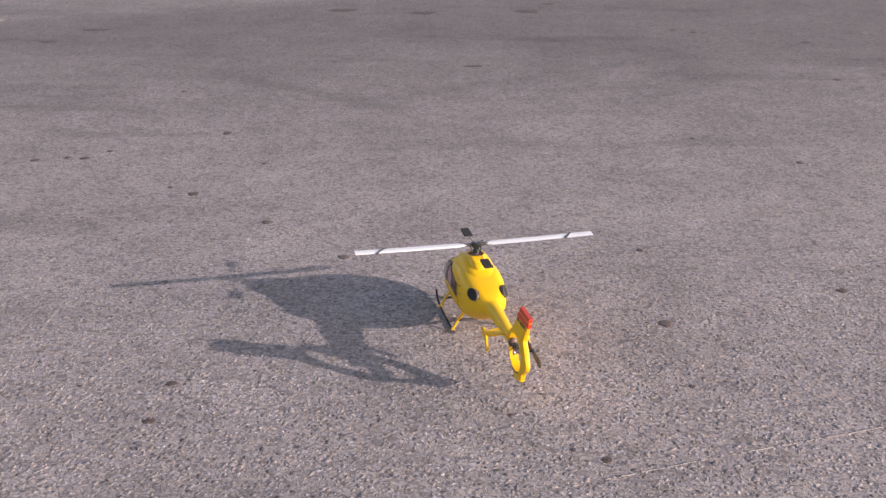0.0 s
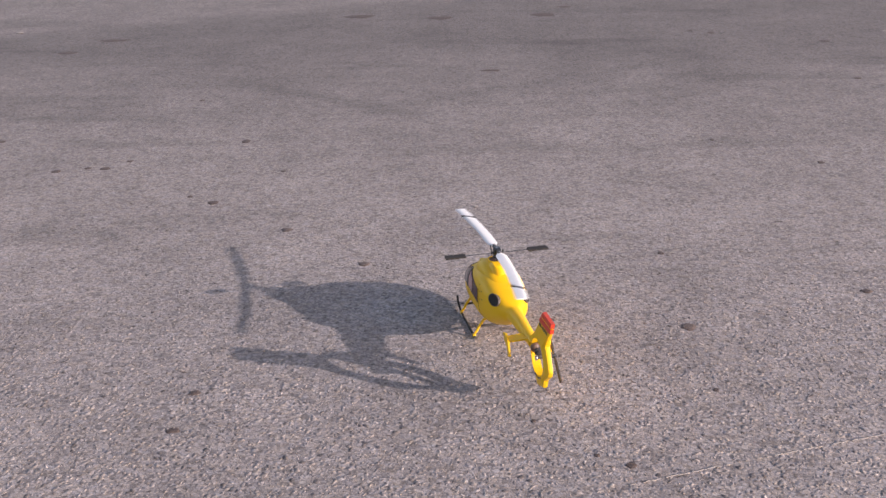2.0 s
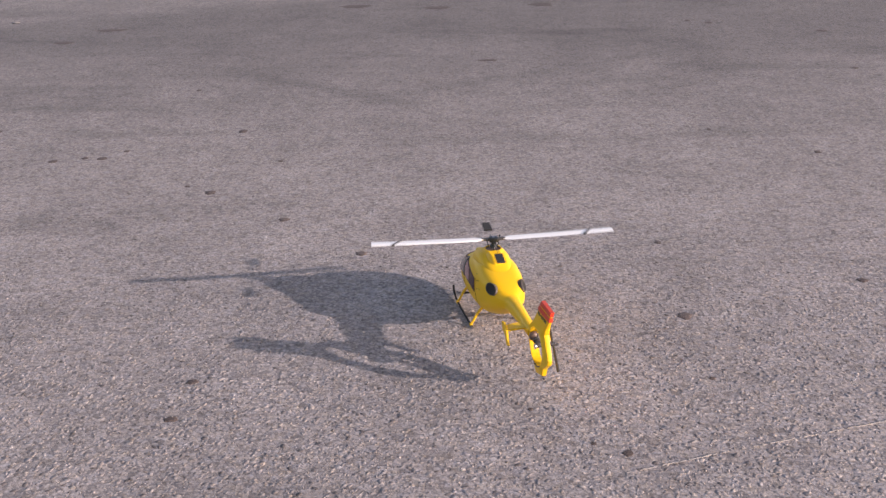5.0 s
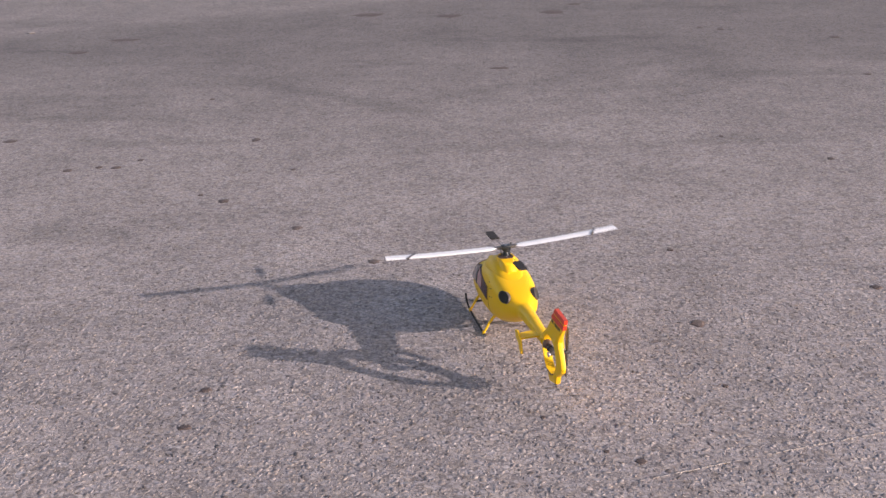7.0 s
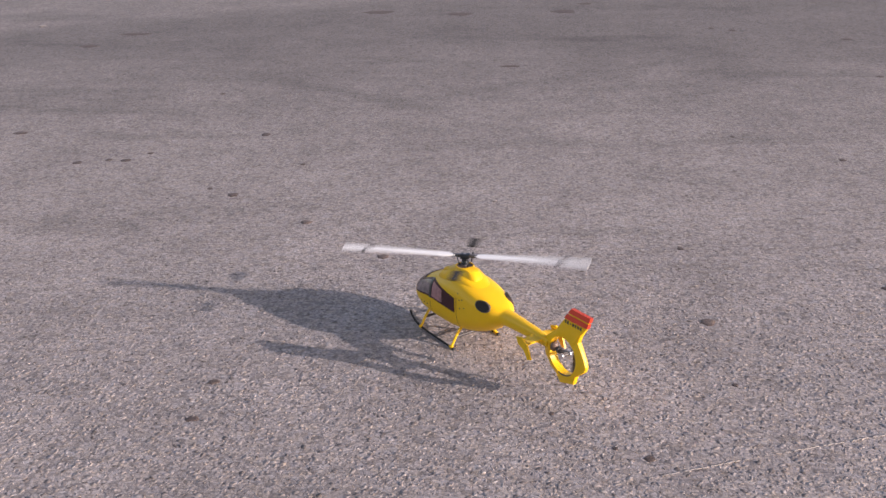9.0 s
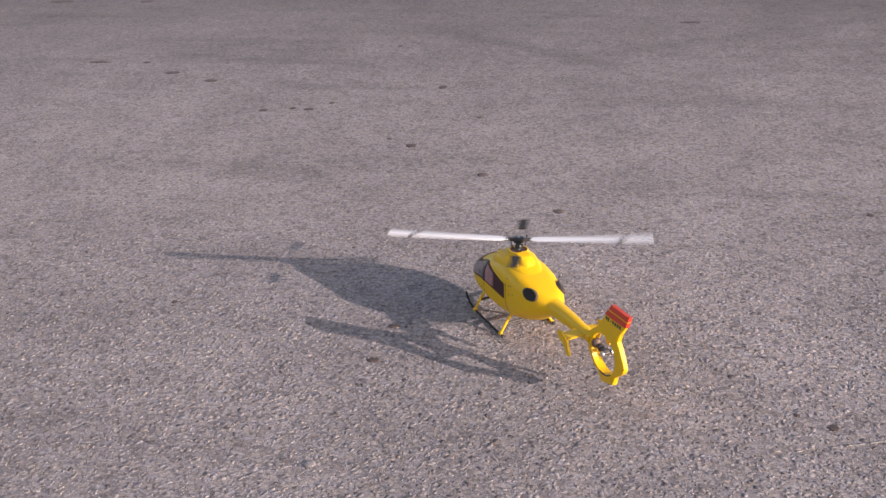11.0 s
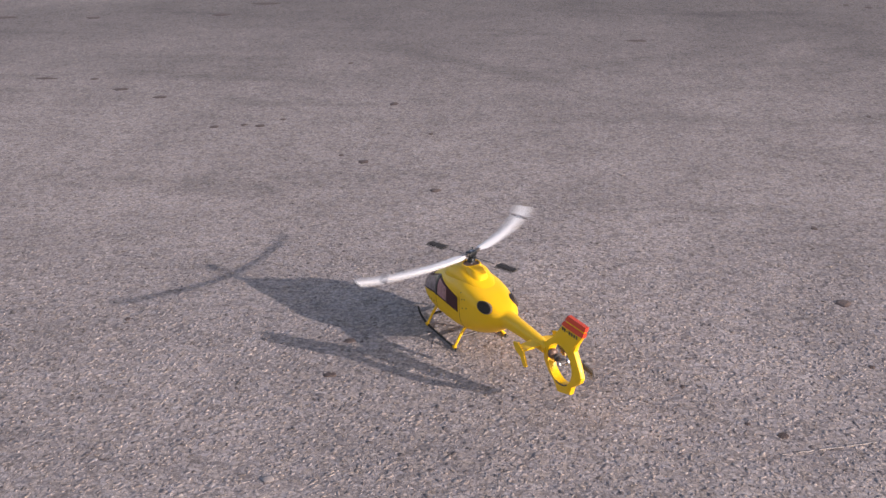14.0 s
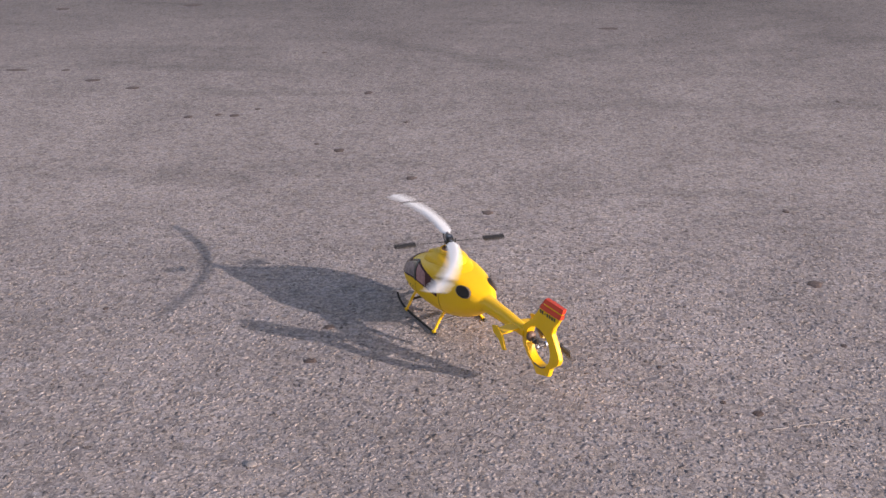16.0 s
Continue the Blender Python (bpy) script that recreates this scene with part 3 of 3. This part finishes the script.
def build_tail(heli):
    bm = bmesh.new()
    corners = [math.atan2(z - HOLE[1], y - HOLE[0]) % math.tau for y, z in FIN]
    turns = sorted(set([round(c, 5) for c in corners] + [round(k * math.tau / 72, 5) for k in range(72)]))
    turns = [w for i, w in enumerate(turns) if i == 0 or w - turns[i - 1] > 0.012 or w in [round(c, 5) for c in corners]]
    loops = {}
    for key, side, f in (("li", -1, 0), ("ri", 1, 0), ("lm", -1, 0.12), ("rm", 1, 0.12), ("lh", -1, 0.55), ("rh", 1, 0.55), ("lo", -1, 0.94), ("ro", 1, 0.94), ("mo", 0, 1.0)):
        loops[key] = []
        for w in turns:
            r = HOLE[2] + (max(fin_radius(w), HOLE[2] + 0.007) - HOLE[2]) * f
            loops[key].append(bm.verts.new((side * fin_half(r, f), HOLE[0] + r * math.cos(w), HOLE[1] + r * math.sin(w))))
    n = len(turns)
    for a, b in (("li", "ri"), ("ri", "rm"), ("rm", "rh"), ("rh", "ro"), ("ro", "mo"), ("mo", "lo"), ("lo", "lh"), ("lh", "lm"), ("lm", "li")):
        for k in range(n):
            bm.faces.new((loops[a][k], loops[a][(k + 1) % n], loops[b][(k + 1) % n], loops[b][k]))
    fin = part("tail_fin", bm, YELLOW, heli, "yellow tail fin with a round duct", 50)

    # red bands round the top with a yellow gap, and the unreadable registration as bars
    def edge(z, back):
        if back:
            return -0.544 - (z - 0.241) / 0.033 * 0.012
        return -0.459 - (z - 0.240) / 0.034 * 0.026

    for z0, z1 in ((0.2410, 0.2550), (0.2595, 0.2738)):
        bm = bmesh.new()
        rows = []
        for j in range(5):
            z = z0 + (z1 - z0) * j / 4
            front, back = edge(z, 0) + 0.0012, edge(z, 1) - 0.0012
            ys = [front + (back - front) * i / 10 for i in range(11)]
            left = [(-fin_face(y, z) - 0.0018, y, z) for y in ys]
            rows.append([bm.verts.new(p) for p in left + [(-x, y, z) for x, y, z in reversed(left)]])
        for a, b in zip(rows, rows[1:]):
            for k in range(len(a)):
                bm.faces.new((a[k], a[(k + 1) % len(a)], b[(k + 1) % len(a)], b[k]))
        bm.faces.new(rows[0]), bm.faces.new(rows[-1])
        part("red_band", bm, RED, fin, "bright red painted band")
    for side in (-1, 1):
        for y, w in ((-0.466, 0.0068), (-0.4755, 0.0068), (-0.4855, 0.0040), (-0.495, 0.0070), (-0.5045, 0.0062), (-0.514, 0.0068), (-0.5235, 0.0066)):
            z = 0.2330
            bm = box(bmesh.new(), (side * (fin_face(y, z) - 0.0003), y, z), (0.003, w * 0.8, 0.0030 if w < 0.005 else 0.0086))
            part("registration_bar", bm, BLACK, fin)
    # gearbox, its brown boss and the shaft in the duct
    bm = bmesh.new()
    bmesh.ops.create_uvsphere(bm, u_segments=16, v_segments=10, radius=0.0125, matrix=Matrix.Translation((-0.004, -0.4215, 0.1425)) @ Matrix.Diagonal((1.05, 0.8, 1.1, 1)))
    part("gearbox_boss", bm, BOSS, heli, "round brown gearbox boss")
    bm = rod(bmesh.new(), (0, -0.402, 0.1425), (-0.001, -0.452, 0.136), 0.0068)
    box(bm, (-0.001, -0.4555, 0.1345), (0.019, 0.014, 0.013), 0.003)
    rod(bm, (-0.002, -0.436, 0.138), (-0.002, -0.441, 0.1375), 0.0095)
    part("tail_gearbox", bm, BLACK, heli, "black tail gearbox inside the duct")
    # thin dark brown arc laid along the duct's lower edge
    arc = [(-0.0116, HOLE[0] + 0.0535 * math.cos(radians(w)), HOLE[1] + 0.0535 * math.sin(radians(w))) for w in range(228, 289, 6)]
    part("duct_arc", tube(bmesh.new(), arc, [0.0006] + [0.0019] * (len(arc) - 2) + [0.0006], 8), BROWN, fin, "dark brown arc along the duct's lower edge")
    shaft = part("tail_shaft", rod(bmesh.new(), (-0.012, HOLE[0], HOLE[1]), (0.034, HOLE[0], HOLE[1]), 0.0046), BLACK, heli, "black tail rotor shaft")
    for x, wide, r in ((-0.013, 0.0045, 0.0072), (0.012, 0.0055, 0.0085)):
        part("shaft_ring", soften(rod(bmesh.new(), (x - wide / 2, HOLE[0], HOLE[1]), (x + wide / 2, HOLE[0], HOLE[1]), r), 0.001), CHROME, shaft, "bright steel ring")
    # stabiliser with drooping end plates
    bm = plate(bmesh.new(), [(-0.066, -0.352), (-0.015, -0.342), (0.015, -0.342), (0.048, -0.352), (0.048, -0.382), (0.015, -0.380), (-0.015, -0.380), (-0.066, -0.382)], 0.0022, "z", 0.147)
    stab = part("stabiliser", soften(bm, 0.001), YELLOW, heli)
    for side in (-1, 1):
        bm = plate(bmesh.new(), [(-0.340, 0.156), (-0.362, 0.163), (-0.386, 0.148), (-0.402, 0.112), (-0.389, 0.108), (-0.373, 0.130), (-0.349, 0.139)], 0.0026, "x", -0.067 if side < 0 else 0.049)
        part("end_plate", soften(bm, 0.0008), YELLOW, stab)


def build_skids(heli):
    for side in (-1, 1):
        x = side * 0.080
        bm = tube(bmesh.new(), [(x, -0.060, 0.0036), (x, 0.0, 0.0036), (x, 0.08, 0.0036), (x, 0.125, 0.0055), (x, 0.150, 0.013), (x, 0.168, 0.025), (x * 0.98, 0.178, 0.036)], 0.0032)
        skid = part("skid", bm, MATT, heli, "slim black landing skid")
        bm = rod(bmesh.new(), (x, -0.064, 0.0040), (x, -0.056, 0.0040), 0.0042)
        part("end_cap", bm, BLACK, skid)
        for y in (-0.046, 0.118):
            bm = tube(bmesh.new(), [(side * 0.034, y, 0.064), (side * 0.049, y, 0.053), (side * 0.062, y, 0.036), (side * 0.072, y, 0.018), (x, y, 0.0065)], [0.0048, 0.0045, 0.0040, 0.0037, 0.0035])
            part("skid_leg", bm, YELLOW, heli, "yellow curved skid leg")
            bm = box(bmesh.new(), (x, y, 0.0050), (0.0085, 0.014, 0.0082), 0.002)
            part("skid_clamp", bm, YELLOW, skid)
    for y in (0.118, -0.046):
        part("cross_tube", rod(bmesh.new(), (-0.064, y, 0.0335), (0.064, y, 0.0335), 0.0036), BLACK, heli)


ROTOR_AT = (0.004, 0.0, 0.2545)
ROOT, TIP, SECTIONS = 0.030, 0.362, 8
JOINTS = [ROOT + (TIP - ROOT) * k / SECTIONS for k in range(SECTIONS + 1)]


def blade_section(k, name="blade_section"):
    """One rigid stretch of a rotor blade, from its own origin outwards along +x."""
    n = JOINTS[k + 1] - JOINTS[k]
    bm = bmesh.new()
    prof = [(0.0165, 0.0), (0.013, 0.0021), (0.004, 0.0026), (-0.008, 0.0014), (-0.0165, 0.0001), (-0.008, -0.0010), (0.004, -0.0018), (0.013, -0.0016)]
    ends = []
    for x, f in ((-0.0015, 0.35 if k == 0 else 1.0), (n * 0.5, 1.0), (n + (0.0 if k == SECTIONS - 1 else 0.0015), 1.0)):
        ends.append([bm.verts.new((x, y * f, z)) for y, z in prof])
    for a, b in zip(ends, ends[1:]):
        for i in range(len(prof)):
            bm.faces.new((a[i], a[(i + 1) % len(prof)], b[(i + 1) % len(prof)], b[i]))
    bm.faces.new(ends[0]), bm.faces.new(ends[-1])
    return part(name, bm, WHITE, None, "", 50)


def build_rotor(heli):
    """The rotor head with its stabilising bar, and two blades in short stretches that bend."""
    bm = rod(bmesh.new(), (0.004, 0, 0.205), (0.004, 0, 0.262), 0.0042)
    part("mast", bm, STEEL, heli, "steel rotor mast")
    bm = rod(bmesh.new(), (0.004, 0, 0.2315), (0.004, 0, 0.2360), 0.0120, 0.0112, 20)
    rod(bm, (0.004, 0, 0.2360), (0.004, 0, 0.2400), 0.0088, 0.0078, 20)
    for w in (20, 140, 260):
        c, s = math.cos(radians(w)), math.sin(radians(w))
        rod(bm, (0.004 + 0.0155 * c, 0.0155 * s, 0.216), (0.004 + 0.0155 * c, 0.0155 * s, 0.235), 0.0014, None, 8)
    part("swashplate", bm, ALLOY, heli, "dark metal swashplate with control rods")
    head = new("rotor_head", mesh_of("rotor_head", soften(box(bmesh.new(), (0, 0, 0), (0.026, 0.019, 0.014)), 0.002), ALLOY))
    head.parent = heli
    head.location = ROTOR_AT
    tagged(head, "black alloy rotor head with bright bolts")
    for s in (-1, 1):
        bm = box(bmesh.new(), (s * 0.016, 0, 0.0005), (0.018, 0.010, 0.009), 0.002)
        box(bm, (s * 0.029, 0, 0.0010), (0.013, 0.010, 0.0075), 0.0015)
        part("blade_grip", bm, BLACK, head)
        bm = rod(bmesh.new(), (s * 0.032, 0, -0.004), (s * 0.032, 0, 0.0065), 0.0024, None, 10)
        part("grip_bolt", bm, STEEL, head)
        bm = rod(bmesh.new(), (s * 0.016, s * 0.011, -0.022), (s * 0.021, s * 0.013, 0.006), 0.0015, None, 8)
        bmesh.ops.create_icosphere(bm, subdivisions=1, radius=0.003, matrix=Matrix.Translation((s * 0.021, s * 0.013, 0.006)))
        part("linkage", bm, ALLOY, head)
        bm = plate(bmesh.new(), [(-0.012, s * 0.096), (0.010, s * 0.096), (0.013, s * 0.100), (0.013, s * 0.152), (0.010, s * 0.156), (-0.012, s * 0.156)], 0.0024, "z", -0.009)
        part("paddle", soften(bm, 0.0012), MATT, head, "flat black stabiliser paddle")
    bm = rod(bmesh.new(), (0, -0.100, -0.009), (0, 0.100, -0.009), 0.0009, None, 8)
    box(bm, (0, 0, -0.009), (0.014, 0.026, 0.006), 0.001)
    part("flybar", bm, ALLOY, head, "thin dark steel flybar")
    blades = []
    for b in range(2):
        run = []
        for k in range(SECTIONS):
            ob = blade_section(k)
            ob.parent = head
            if b == 0 and k == 0:
                tagged(ob, "white rotor blade, root stretch")
            if k == SECTIONS - 2:
                bm = plate(bmesh.new(), [(-0.010, -0.017), (-0.002, -0.017), (0.024, 0.017), (0.016, 0.017)], 0.0031, "z", 0.0004)
                band = part("blade_band", bm, BAND, ob, "slanting black band")
            run.append(ob)
        blades.append(run)
    return head, blades


TAIL_X = 0.036


def build_tail_rotor(heli):
    hub = new("tail_rotor", mesh_of("tail_rotor", rod(bmesh.new(), (-0.004, 0, 0), (0.005, 0, 0), 0.0055), BLACK))
    hub.parent = heli
    hub.location = (TAIL_X, HOLE[0], HOLE[1])
    tagged(hub, "black two-bladed tail rotor")
    for s in (-1, 1):
        bm = plate(bmesh.new(), [(-0.005, s * 0.004), (0.005, s * 0.004), (0.0095, s * 0.022), (0.0095, s * 0.072), (0.006, s * 0.075), (-0.0085, s * 0.075), (-0.0095, s * 0.022)], 0.0013)
        part("tail_blade", soften(bm, 0.0006), BLACK, hub)
    return hub


def build_helicopter():
    heli = new("helicopter")
    tagged(heli, "yellow radio-controlled model rescue helicopter standing on asphalt", "model helicopter")
    build_fuselage(heli)
    build_tail(heli)
    build_skids(heli)
    head, blades = build_rotor(heli)
    return heli, head, blades, build_tail_rotor(heli)


# ---- what moves ----
# seconds, x, y, heading
TRACK = [(0.0, 0.101, 2.918, 13.2), (2.5, 0.102, 2.918, 13.2), (3.5, 0.102, 2.918, 13.4), (4.0, 0.101, 2.918, 13.9), (6.5, 0.1, 2.916, 14.1),
         (7.0, 0.101, 2.916, 14.3), (7.5, 0.105, 2.912, 15.4), (7.6, 0.108, 2.908, 16.6), (7.8, 0.106, 2.910, 19.0), (8.0, 0.096, 2.911, 23.6),
         (8.2, 0.089, 2.911, 29.4), (8.7, 0.02, 2.867, 35.5), (10.3, -0.353, 2.622, 35.4), (10.5, -0.376, 2.610, 34.7), (11.0, -0.387, 2.603, 34.7), (11.5, -0.389, 2.605, 34.3),
         (12.0, -0.39, 2.607, 33.9), (12.5, -0.389, 2.607, 32.8), (13.0, -0.395, 2.604, 36.1), (13.5, -0.394, 2.605, 36.1), (14.0, -0.394, 2.604, 36.1),
         (14.5, -0.392, 2.606, 35.7), (15.0, -0.393, 2.606, 35.9), (15.5, -0.393, 2.606, 35.9), (16.0, -0.393, 2.605, 35.8)]
# the blades' turn against the nose, every tenth of a second, half turns left out
SPIN_A = [179, 136, 92, 44, 170, 115, 57, 170, 96, 9, 97, 174, 66, 130, 7, 60, 106, 150, 13, 53, 90, 125, 157, 9, 35, 62, 82, 105, 123, 136, 139, 134,
          116, 83, 33, 142, 53, 115, 154, 177, 2, 170, 157]
SPIN_B = [158, 115, 64, 9, 116, 34, 114, 3, 51, 76, 88, 90, 79, 48, 165, 69, 125, 151, 154, 133]
SPIN_C = [15, 72, 121, 172, 32, 73, 114, 147, 4, 35, 69, 105, 133, 170, 20, 49, 84, 116, 154, 44, 167, 141, 139, 165, 171, 124, 42, 122, 12, 67, 119,
          164, 20, 57, 94, 132, 169, 20, 50, 83, 118, 152, 1, 33, 61, 90, 124, 155, 8, 33, 61, 84, 113, 147, 176, 19, 41, 71]


def between(t, rows, i):
    for a, b in zip(rows, rows[1:]):
        if a[0] <= t <= b[0]:
            return a[i] + (b[i] - a[i]) * (t - a[0]) / (b[0] - a[0])
    return rows[-1][i] if t > rows[-1][0] else rows[0][i]


def spin_rows():
    """Seconds and the blades' turn: a slow sweep through each known moment, and the rest of the way between."""
    known = [(0.1 * i, w) for i, w in enumerate(SPIN_A)]
    known += [(4.3 + 0.1 * i, 157 - 43 * (i + 1)) for i in range(20)]
    known += [(6.3 + 0.1 * i, w) for i, w in enumerate(SPIN_B)]
    known += [(8.3 + 0.1 * i, 133 - 45 * (i + 1)) for i in range(20)]
    known += [(10.3 + 0.1 * i, w) for i, w in enumerate(SPIN_C)]
    sweep = [(0, -4.0), (4, -9.0), (6.3, -20.0), (10.3, -42.0), (16, -42.0)]
    rows, now = [], None
    for t, w in known:
        v = between(t, sweep, 1)
        if now is not None:
            lead = w - v
            w += 180 * round((now - lead) / 180)
            rows.append((t - 1 / FPS, w - v))
        rows.append((t, w))
        now = w + v
        if t < 15.95:
            rows.append((t + 1 / FPS, now))
    return rows


# how far the tips rise as the rotor gathers speed
CONE = [(0, 0.002), (4, 0.003), (8, 0.007), (10.3, 0.009), (16, 0.009)]
BEND = [(0, 3.5), (3.5, 5.0), (6.3, 10.0), (7.5, 13.0), (10.3, 16.0), (16, 18.0)]
TAIL = [(0.0, -85), (0.5, -95), (1.0, -65), (1.5, -100), (2.0, -50), (2.5, -45), (3.0, -125), (3.5, -195), (4.0, -280), (4.5, -340), (5.0, -400),
        (5.5, -460), (6.0, -520), (6.5, -580)]


def motions():
    walk(heli, [(t, pose(x, y, 0, 0, 0, a)) for t, x, y, a in TRACK])
    spins = spin_rows()
    walk(head, [(t, pose(*ROTOR_AT, 0, 0, w)) for t, w in spins])
    for b, run in enumerate(blades):
        paths = [[] for _ in run]
        for t, w in spins:
            lag = between(t, BEND, 1) * math.sin(radians(w + between(t, TRACK, 3) + 180 * b))
            ends = []
            for r in JOINTS:
                a = radians(180 * b + lag * (r - ROOT) / (TIP - ROOT))
                ends.append(Vector((r * math.cos(a), r * math.sin(a), 0.0012 + between(t, CONE, 1) * (r / TIP) ** 1.3)))
            for k, (p, q) in enumerate(zip(ends, ends[1:])):
                d = q - p
                paths[k].append((t, pose(*p, 0, -math.degrees(math.asin(d.z / d.length)), math.degrees(math.atan2(d.y, d.x)))))
        for ob, rows in zip(run, paths):
            walk(ob, rows)
    tail = [(t, pose(TAIL_X, HOLE[0], HOLE[1], a, 0, 0)) for t, a in TAIL]
    tail += [(6.5 + i / FPS, pose(TAIL_X, HOLE[0], HOLE[1], -580 - 81 * i, 0, 0)) for i in range(1, 286)]
    walk(tail_rotor, tail)


ground = build_ground()
heli, head, blades, tail_rotor = build_helicopter()
for spot in SPOTS + FAR_SPOTS:
    tar_spot(*spot)
for x, y, r in ((0.052, 4.003, 0.012), (-0.776, 1.869, 0.014), (-1.251, 2.044, 0.008), (-2.233, 3.158, 0.012), (-3.372, 8.07, 0.03), (-0.161, 7.072, 0.010), (2.932, 7.435, 0.016)):
    pebble(x, y, r)
scratch_line()
stone_chips(ground)
motions()
